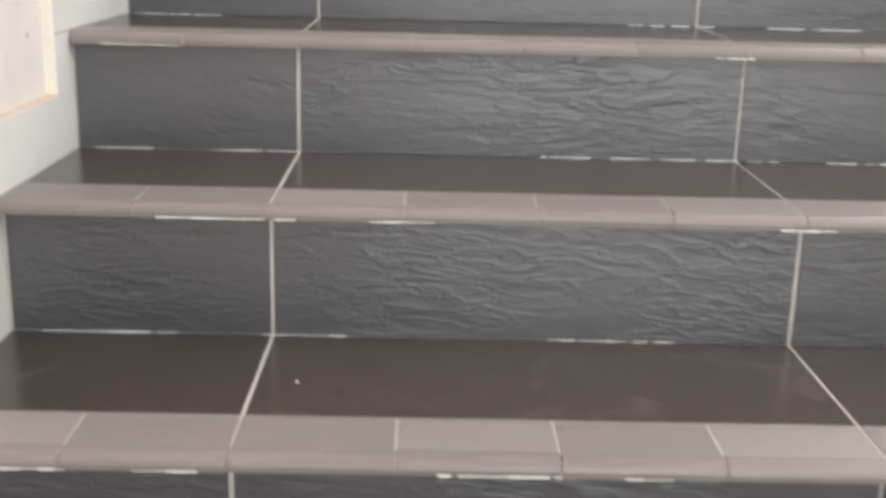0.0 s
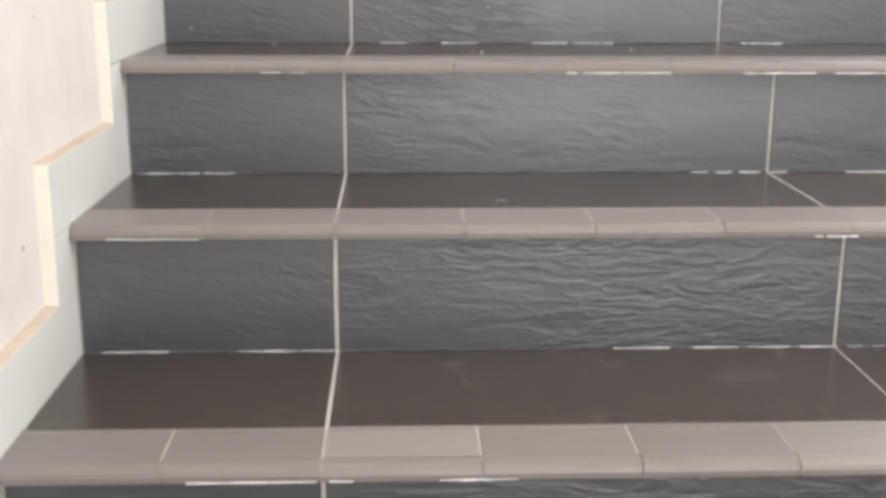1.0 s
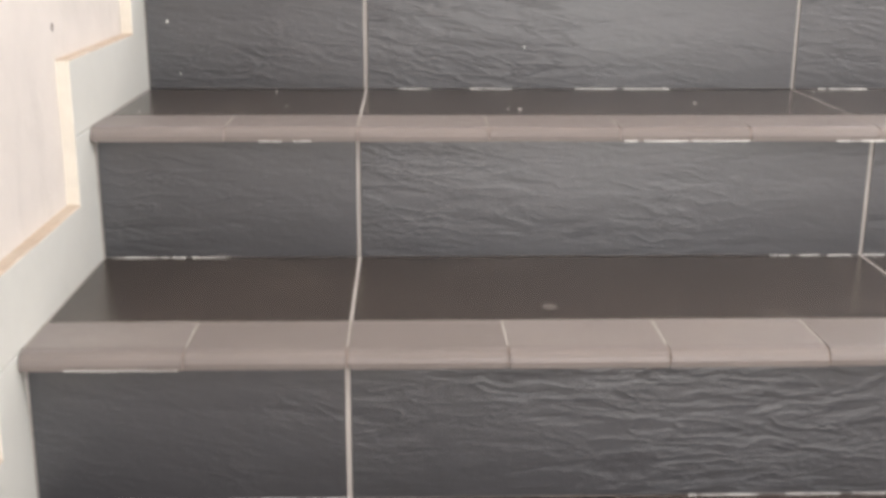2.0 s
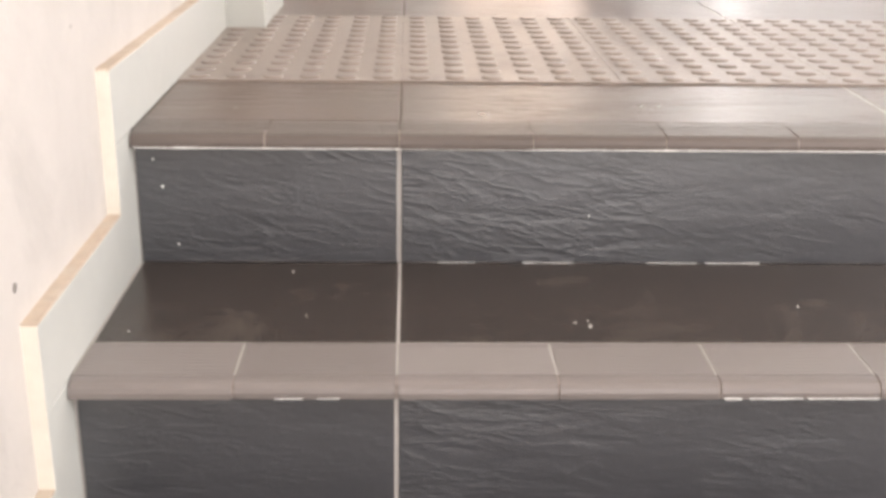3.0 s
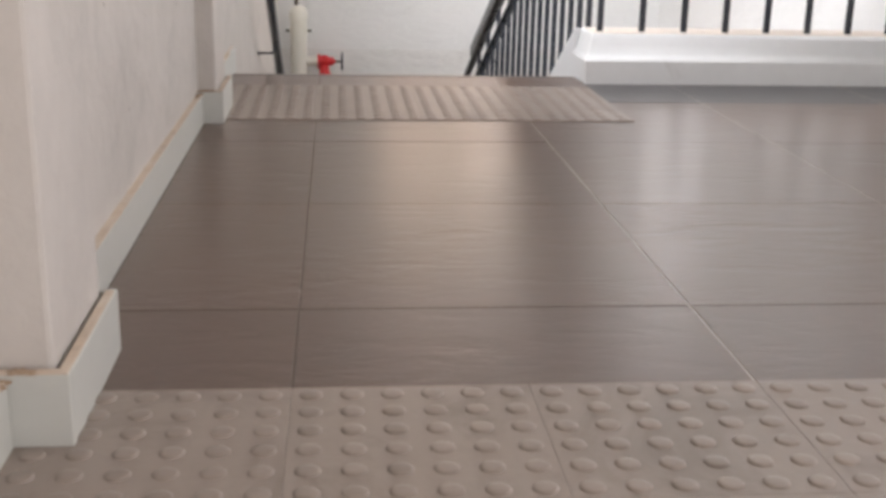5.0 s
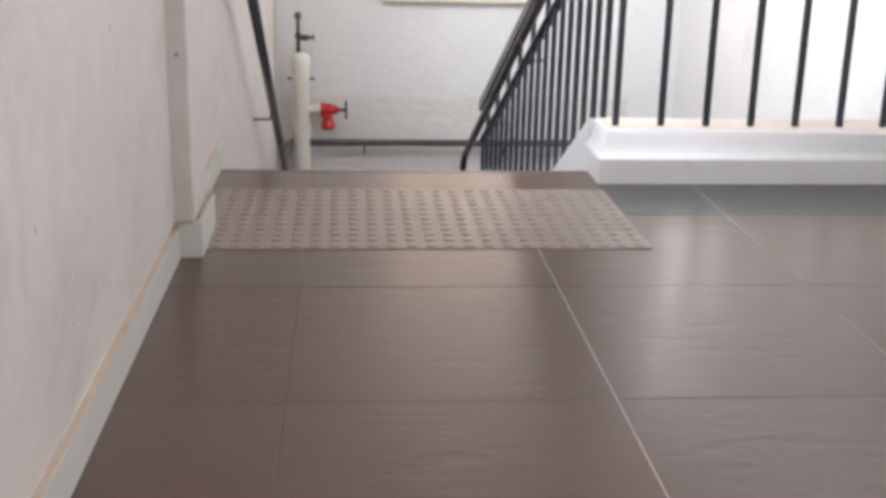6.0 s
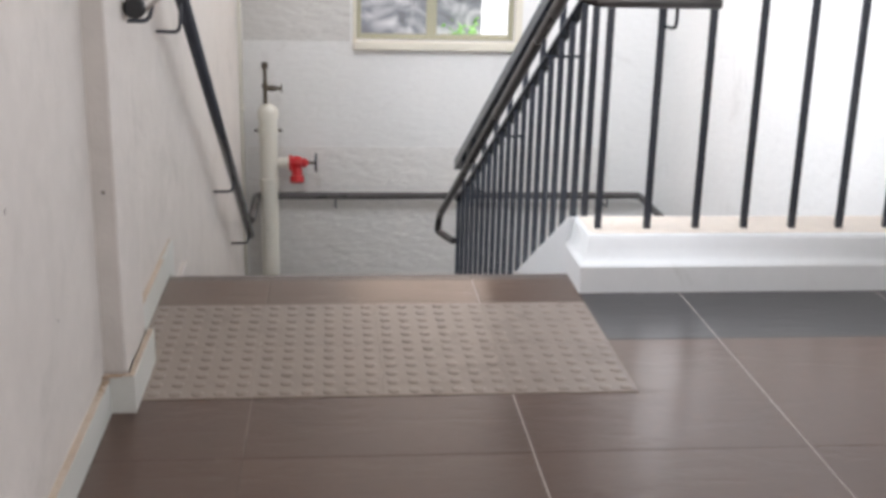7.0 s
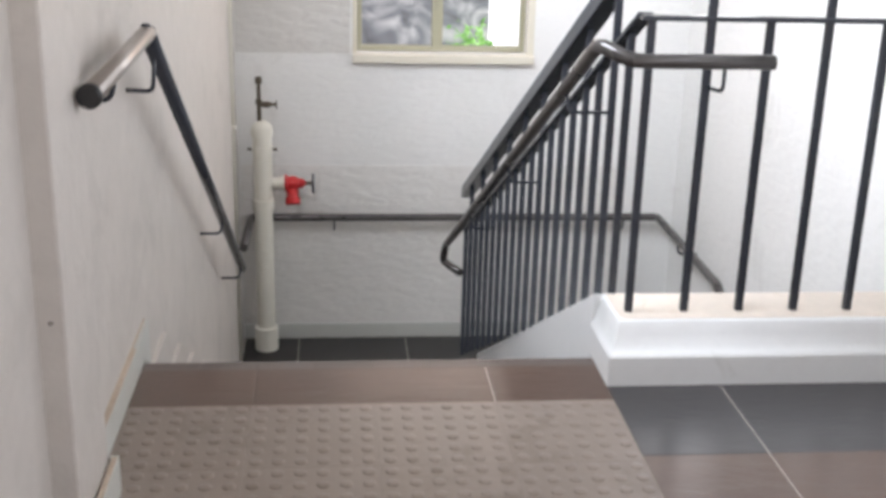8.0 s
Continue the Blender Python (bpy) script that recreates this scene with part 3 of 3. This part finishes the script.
for k in range(STEPS):
    y, z = -GO * k, -RISE * k
    nosing_row(stairs, y - 0.019, z, 0.089 if k else 0.068)
    for x0, x1 in SPANS:
        w, hgt = x1 - x0 - 0.0042, RISE - DROP - 0.0012
        part("riser_tile", tile("riser_tile", w, hgt, 0.010, RISER, 0.0007), RISER, stairs,
             m=pose((x0 + x1) / 2 + rng.uniform(-0.0008, 0.0008), y + 0.010 + rng.uniform(-0.0006, 0.0006), z - RISE + 0.0003 + hgt / 2, 90))
        if k:
            d = GO - 0.0725 + 0.0008
            part("tread_tile", tile("tread_tile", w + 0.0010, d, 0.010, TREAD, 0.0006), TREAD, stairs,
                 m=pose((x0 + x1) / 2 + rng.uniform(-0.0008, 0.0008), y + 0.0725 + d / 2, z - 0.010))
    if not k:
        part("grout_line", boxed(0.004, RIGHT - 0.004, y - 0.0192, y - 0.015, z - DROP - 0.0004, z - DROP + 0.0008), CHALK, stairs, "thin line of white grout under the nosing")
    # broken lines of white grout smeared under the nosing and along the foot of the riser
    for zz, front, size, chance in ((z - DROP + 0.0004, y - 0.0198, 0.0020, 0.42), (z - RISE + 0.0006, y - 0.0009, 0.0014, 0.42)):
        x = rng.uniform(0.0, 0.05)
        while x < RIGHT - 0.12:
            run = rng.uniform(0.03, 0.16)
            if rng.random() < (chance if k else 0.6):
                bm, at = bmesh.new(), x
                while at < x + run:
                    n, fat = rng.uniform(0.008, 0.03), rng.uniform(0.25, 1.0) * size * 0.55
                    box(bm, at, at + n, front + rng.uniform(0, 0.0008), front + 0.004, zz - fat, zz + fat)
                    at += n * (1.0002 if rng.random() < 0.75 else 1.5)
                part("grout_smear", bm, CHALK, stairs, "smear of white grout")
            x += run + rng.uniform(0.02, 0.11)

# ---------------- flight down ----------------
down = thing("staircase_down", (0.6, EDGE_Y, 0.0), "dark tiled staircase going down to the half landing", "stairs", "structure")
outline = [(EDGE_Y - 0.021, -0.022), (EDGE_Y - 0.021, -FALL - 0.0025)]
for k in range(1, 8):
    outline += [(EDGE_Y + 0.3 * k - 0.021, -FALL * k - 0.0025), (EDGE_Y + 0.3 * k - 0.021, -FALL * (k + 1) - 0.0025)]
outline += [(FAR, LOW - 0.0025), (FAR, LOW - 0.3), (5.7, LOW - 0.3), (EDGE_Y - 0.021, -0.4)]
part("grout_bed", prism(bmesh.new(), outline, "x", -0.014, 1.255), GROUT, down, "pale grout between the tiles")
part("landing_slab", boxed(1.2555, RIGHT, 5.70, FAR, LOW - 0.3, LOW - 0.0025), FLOOR_GROUT, down)
for k in range(8):
    y, z = EDGE_Y + 0.3 * k, -FALL * k
    for i in range(8):
        part("nosing_tile", nosing_mesh(0.055, DARK_NOSING) if not k else nosing_mesh(0.089), NOSING, down, m=pose(0.075 + 0.15 * i, y, z, 0, 0, 180))
    for x0, x1 in ((0.0, 0.3), (0.3, 0.9), (0.9, 1.2)):
        part("riser_tile", tile("riser_tile", x1 - x0 - 0.005, FALL - DROP - 0.013, 0.010, RISER), RISER, down, m=pose((x0 + x1) / 2, y - 0.029, z - FALL + 0.0025 + (FALL - DROP - 0.013) / 2, 90, 0, 180))
        if k:
            part("tread_tile", tile("tread_tile", x1 - x0 - 0.005, 0.205, 0.010, TREAD), TREAD, down, m=pose((x0 + x1) / 2, y - 0.094 - 0.1025, z - 0.010))
for y0, y1 in ((5.70, 6.25), (6.25, FAR - 0.015)):
    for x0, x1 in SPANS:
        part("floor_tile", tile("half_landing_tile", x1 - x0 - 0.004, y1 - y0 - 0.004, 0.012, HALF), HALF, down, m=pose((x0 + x1) / 2, (y0 + y1) / 2, LOW - 0.012))

# ---------------- upstand round the stairwell ----------------
up = thing("stairwell_upstand", (1.8, 3.5, 0.0), "white painted upstand with skirting round the stairwell edge", "upstand", "structure")


def upstand_body():
    """A plinth with a rounded shoulder that slopes back to the narrower top."""
    bm = bmesh.new()
    rings = []
    for out, z in ((0.0, 0.0005), (0.0, 0.078), (0.003, 0.084), (0.011, 0.091), (0.021, 0.106), (0.029, 0.132), (0.036, 0.156), (0.040, 0.164), (0.046, 0.168)):
        x0, y0 = 1.200 + out * 0.7, 3.409 + out * 0.95
        rings.append([bm.verts.new(p) for p in ((x0 + 0.004, y0, z), (RIGHT, y0, z), (RIGHT, 3.640, z), (x0, 3.640, z), (x0, y0 + 0.004, z))])
    for one, two in zip(rings, rings[1:]):
        for k in range(5):
            bm.faces.new((one[k], one[(k + 1) % 5], two[(k + 1) % 5], two[k])).smooth = one[0].co.z > 0.07 and two[0].co.z < 0.16
    bm.faces.new(rings[0][::-1])
    bm.faces.new(rings[-1])
    bmesh.ops.recalc_face_normals(bm, faces=bm.faces[:])
    return bm


part("body", upstand_body(), KERB, up, "white painted plinth with a sloping shoulder")
part("dust", prism(bmesh.new(), [(1.252, 3.458), (RIGHT, 3.458), (RIGHT, 3.634), (1.236, 3.634), (1.236, 3.47)], "z", 0.1675, 0.1705), KERB_TOP, up, "dusty pinkish top of the upstand")
SLOPE = -0.52
part("stringer", prism(bmesh.new(), [(3.641, 0.168), (5.98, 0.168 + SLOPE * 2.339), (5.98, LOW + 0.001), (5.6, LOW + 0.001), (3.641, -0.45)], "x", 1.205, 1.33, bevel=0.004), KERB, up, "white sloping stair stringer")
fixed("slab_edge", boxed(1.256, RIGHT, EDGE_Y - 0.019, 3.64, -0.40, -0.001), KERB, "white painted edge of the landing slab", "slab")

# ---------------- balustrade ----------------
BAR = 0.0098
bal = thing("balustrade", (1.27, 3.507, 0.17), "charcoal painted steel balustrade with square bars", "balustrade")


def bar(p, q, half=BAR):
    return boxed(p[0] - half, p[0] + half, p[1] - half, p[1] + half, p[2], q, bevel=0.002)


for k in range(8):
    x = 1.266 + 0.1485 * k
    part("baluster", bar((x, 3.507, 0.1705), 1.12 if k % 2 == 1 else 0.925), STEEL, bal)
part("lower_rail", boxed(1.24, RIGHT, 3.492, 3.522, 0.925, 0.938, bevel=0.002), STEEL, bal)
part("top_rail", boxed(1.24, RIGHT, 3.482, 3.532, 1.12, 1.135, bevel=0.002), STEEL, bal)


def skew(y):
    """The sloping side leans a little towards the stairs as it goes down."""
    return 1.262 - 0.058 * (y - 3.6)


def slope_z(y):
    return 0.168 + SLOPE * (y - 3.641)


LEAN = -0.553


def sloped_bar(z_off, thick, half):
    bm = bmesh.new()
    pts = []
    for y in (3.56, 5.96):
        z = 0.925 + LEAN * (y - 3.56) + z_off
        pts += [[bm.verts.new((skew(y) + sx * half, y, z + dz)) for sx, dz in ((-1, 0), (1, 0), (1, thick), (-1, thick))]]
    a, b = pts
    faces = [bm.faces.new(a[::-1]), bm.faces.new(b)] + [bm.faces.new((a[i], a[(i + 1) % 4], b[(i + 1) % 4], b[i])) for i in range(4)]
    bmesh.ops.recalc_face_normals(bm, faces=faces)
    bmesh.ops.bevel(bm, geom=bm.edges[:], offset=0.002, segments=1, affect="EDGES")
    return bm


part("lower_rail", sloped_bar(0.0, 0.014, 0.020), STEEL, bal)
part("top_rail", sloped_bar(0.166, 0.056, 0.028), STEEL, bal)
n = 0
y = 3.66
while y < 5.97:
    z = 0.925 + LEAN * (y - 3.56)
    part("baluster", bar((skew(y), y, slope_z(y) - 0.004), z + (0.166 if n % 2 else 0.0) + 0.004), STEEL, bal)
    n += 1
    y += 0.1275
hand = part("handrail", tube(bmesh.new(), rounded([(1.556, 3.437, 0.838), (1.20, 3.437, 0.838), (1.140, 3.50, 0.868), (1.035, 6.02, -0.495), (1.033, 6.10, -0.60), (1.105, 5.965, -0.615)], 0.035), 0.0185), RAIL, bal, "round charcoal handrail")
part("bracket", tube(bmesh.new(), rounded([(1.435, 3.437, 0.822), (1.435, 3.437, 0.765), (1.416, 3.497, 0.765)], 0.02), 0.005, 8), STEEL, hand)
for y in (3.80, 4.55, 5.30):
    z = 0.868 + (y - 3.50) * -0.541
    part("bracket", tube(bmesh.new(), rounded([(1.145 - (y - 3.437) * 0.0426, y, z - 0.01), (1.15 - (y - 3.437) * 0.0426, y, z - 0.07), (skew(y), y, z - 0.07)], 0.02), 0.005, 8), STEEL, hand)

# ---------------- handrails on the walls ----------------


def wall_rail(points, r, label, brackets, paint=None):
    rail = thing("wall_handrail", points[0], label, "handrail")
    part("rail", tube(bmesh.new(), rounded(points, 0.035), r, 16), paint or RAIL, rail)
    for a, b in brackets:
        mid = (a[0] + (b[0] - a[0]) * 0.1, a[1] + (b[1] - a[1]) * 0.1, b[2])
        part("bracket", tube(bmesh.new(), rounded([a, mid, b], 0.02), 0.0055, 8), STEEL, rail, "thin bent steel bracket")
    return rail


rail = wall_rail([(0.062, 3.543, 0.876), (0.075, 5.85, -0.545)], 0.0200, "charcoal tubular handrail with bare steel grip and black end cap", [
    ((0.066, 3.08, 0.850), (-0.02, 3.08, 0.806)), ((0.062, 3.64, 0.810), (-0.02, 3.66, 0.714)), ((0.072, 5.05, -0.055), (-0.02, 5.05, -0.115)), ((0.0745, 5.78, -0.515), (-0.02, 5.78, -0.565))], STEEL)
part("grip", tube(bmesh.new(), [(0.061, 2.87, 0.858), (0.062, 3.556, 0.872)], 0.0203, 18), BARE, rail, "bare brushed steel top length")
part("joint_screw", turned(bmesh.new(), (0.062, 3.53, 0.889), [(0, 0.010), (0.006, 0.010), (0.008, 0.007)], (0, 0, 1), 10), STEEL, rail)
part("end_cap", turned(bmesh.new(), (0.061, 2.8705, 0.858), [(0, 0.0235), (0.014, 0.0235), (0.019, 0.018)], (0, -1, 0)), CAP, rail, "black plastic end cap")
R = FAR - 0.09
wall_rail([(0.05, 6.25, -0.58), (0.05, R, -0.58), (2.29, R, -0.58), (2.29, 5.70, -0.58), (2.29, 5.46, -0.715), (2.29, 4.9, -1.015)], 0.021, "charcoal tubular handrail round the half landing wall", [
    ((0.50, R, -0.595), (0.50, FAR, -0.655)), ((1.35, R, -0.595), (1.35, FAR, -0.655)), ((2.1, R, -0.595), (2.1, FAR, -0.655)), ((2.29, 6.35, -0.595), (RIGHT, 6.35, -0.655))])

# ---------------- fire riser pipe ----------------
PX, PY = 0.126, 6.70
pipe = thing("standpipe", (PX, PY, LOW), "cream painted fire riser pipe with a red outlet valve", "pipe")
part("pipe", turned(bmesh.new(), (PX, PY, LOW + 0.001), [(0, 0.064), (0.13, 0.064), (0.135, 0.05), (0.80, 0.05), (0.803, 0.057), (0.86, 0.057), (0.863, 0.05), (1.20, 0.05), (1.203, 0.058), (1.24, 0.058), (1.268, 0.045), (1.283, 0.02)]), PIPE, pipe)
part("pipe_clamp", turned(bmesh.new(), (PX, PY, -0.20), [(0, 0.056), (0.03, 0.056)]), PIPE, pipe)
for s in (-1, 1):
    part("clamp_bolt", turned(bmesh.new(), (PX + s * 0.052, PY, -0.187), [(0, 0.008), (0.026, 0.008)], (s, 0, 0), 8), BRASS, pipe)
VZ = -0.372
part("outlet", turned(bmesh.new(), (PX + 0.045, PY, VZ), [(0, 0.03), (0.052, 0.03), (0.054, 0.038), (0.07, 0.038)], (1, 0, 0)), PIPE, pipe)
valve = part("valve", turned(bmesh.new(), (PX + 0.114, PY, VZ), [(0, 0.046), (0.014, 0.046), (0.016, 0.034), (0.04, 0.040), (0.068, 0.034), (0.07, 0.026), (0.095, 0.026), (0.1, 0.018), (0.11, 0.012)], (1, 0, 0)), RED, pipe, "glossy red fire outlet valve")
part("spout", turned(bmesh.new(), (PX + 0.154, PY, VZ - 0.015), [(0, 0.032), (0.06, 0.030), (0.062, 0.040), (0.095, 0.040), (0.1, 0.032)], (0.05, -0.35, -1)), RED, valve)
part("spindle", turned(bmesh.new(), (PX + 0.219, PY, VZ), [(0, 0.009), (0.05, 0.009)], (1, 0, 0), 10), BRASS, valve)
part("handwheel", turned(bmesh.new(), (PX + 0.256, PY, VZ), [(0, 0.05), (0.004, 0.056), (0.011, 0.056), (0.014, 0.05)], (1, 0, 0), 18), STEEL, valve, "black handwheel")
part("air_valve", turned(bmesh.new(), (PX - 0.012, PY, -0.035), [(0, 0.012), (0.08, 0.012), (0.085, 0.018), (0.11, 0.018), (0.115, 0.010), (0.19, 0.010), (0.195, 0.018), (0.225, 0.018), (0.23, 0.01)]), BRASS, pipe, "dull brass air valve")
tap = part("tap", turned(bmesh.new(), (PX, PY, 0.05), [(0, 0.014), (0.03, 0.018), (0.055, 0.010), (0.075, 0.008)], (1, 0, 0), 12), BRASS, pipe, "small brass tap")
part("tap_handle", turned(bmesh.new(), (PX + 0.074, PY, 0.05), [(0, 0.024), (0.007, 0.024)], (1, 0, 0), 12), BRASS, tap)

conduit = thing("conduit", (-0.012, 6.55, LOW), "thin white painted conduit running up the corner", "conduit")
part("tube", tube(bmesh.new(), [(-0.012, 6.55, LOW + 0.001), (-0.012, 6.55, 4.299)], 0.016, 12), PIPE, conduit)
for z in (-0.75, -0.05, 0.75):
    part("clip", boxed(-0.0195, 0.0065, 6.530, 6.570, z, z + 0.018, bevel=0.003), PIPE, conduit)

# ---------------- small litter ----------------
flecks = bmesh.new()
for _ in range(7):
    k = rng.randint(1, 4)
    c = Vector((rng.uniform(0.05, 1.5), -GO * k + rng.uniform(0.09, 0.27), -RISE * k + 0.0012))
    s = rng.uniform(0.0007, 0.0018)
    turned(flecks, c, [(-0.001, s), (0.0006, s * 0.8)], (0, 0, 1), 6)
for x, y, z, size in ((0.483, -0.177, -RISE, 0.0018), (0.497, -0.172, -RISE, 0.0014), (0.205, -0.16, -RISE, 0.0016), (0.03, -0.20, -RISE, 0.0016), (0.92, -0.03, -RISE, 0.002),
                      (0.60, 0.135, 0.0, 0.0020), (0.622, 0.138, 0.0, 0.0017), (0.10, 0.11, 0.0, 0.0018)):
    turned(flecks, (x, y, z - 0.0006), [(0, size * 0.75), (0.0012, size * 0.5)], (0, 0, 1), 7)
for x, z, size in ((0.030, -0.066, 0.0021), (0.021, -0.034, 0.0014), (0.044, -0.136, 0.0015), (0.52, -0.10, 0.0014)):
    turned(flecks, (x, 0.0005, z), [(0, size), (0.0016, size * 0.7)], (0, -1, 0), 7)
fixed("paint_flecks", flecks, CHALK, "tiny pale paint flecks on the treads and risers", "litter", "stuff")

for y0 in (0.700, 2.628):
    grime = bmesh.new()
    for _ in range(60):
        c = Vector((rng.uniform(-0.014, 0.03), y0 + rng.gauss(0.008, 0.012), 0.0)) if rng.random() < 0.6 else Vector((rng.uniform(-0.014, -0.004), y0 - abs(rng.gauss(0, 0.04)), 0.0))
        c.y = min(c.y, y0 + 0.013)
        c.z = SK + 0.001 if c.y < y0 + 0.013 and c.x < 0.0 else 0.0895
        if c.x >= 0.0:
            c.y = y0 + rng.uniform(0.017, 0.026)
        turned(grime, c, [(-0.001, rng.uniform(0.003, 0.008)), (rng.uniform(0.0008, 0.003), 0.0015)], (0, 0, 1), 7)
    fixed("corner_grime", grime, GRIME, "brown dust gathered on the skirting ledge", "dust", "stuff")

stain = bmesh.new()
turned(stain, (0.503, -0.485, -2 * RISE - 0.0004), [(0, 0.0085), (0.0009, 0.0075)], (0, 0, 1), 14)
fixed("dried_spot", stain, SPOT, "pale dried spot on a tread", "stain", "stuff")

# scuffs and small holes in the wall paint
marks = bmesh.new()
for y, z, size in ((0.61, 0.231, 0.007), (0.97, 0.30, 0.0), (0.568, 0.357, 0.004), (2.03, 0.63, 0.006), (1.91, 0.75, 0.005), (0.035, 0.183, 0.005), (0.247, 0.17, 0.004), (-0.375, -0.042, 0.006),
                   (-0.73, -0.312, 0.004), (1.45, 0.42, 0.004), (1.62, 0.22, 0.003), (2.3, 0.35, 0.004), (0.3, 0.28, 0.003)):
    if size:
        turned(marks, (-0.0150, y, z), [(0, size), (0.0009, size * 0.7)], (1, 0, rng.uniform(-0.02, 0.02)), 9)
for _ in range(34):
    y, size = rng.uniform(-1.5, 2.5), rng.uniform(0.0012, 0.0035)
    z = max(0.0, -RISE * math.ceil(-y / GO)) + (0.0 if y > 0 else -RISE * max(0, math.ceil(-y / GO))) + rng.uniform(0.14, 0.75)
    if not 0.69 < y < 1.02:
        turned(marks, (-0.0150, y, z), [(0, size), (0.0008, size * 0.6)], (1, 0, 0), 6)
turned(marks, (0.008, 2.6635, 0.497), [(0, 0.0055), (0.0012, 0.004)], (0, -1, 0), 10)
fixed("wall_marks", marks, SCUFF, "dark scuffs and screw holes in the wall paint", "scuff", "stuff")
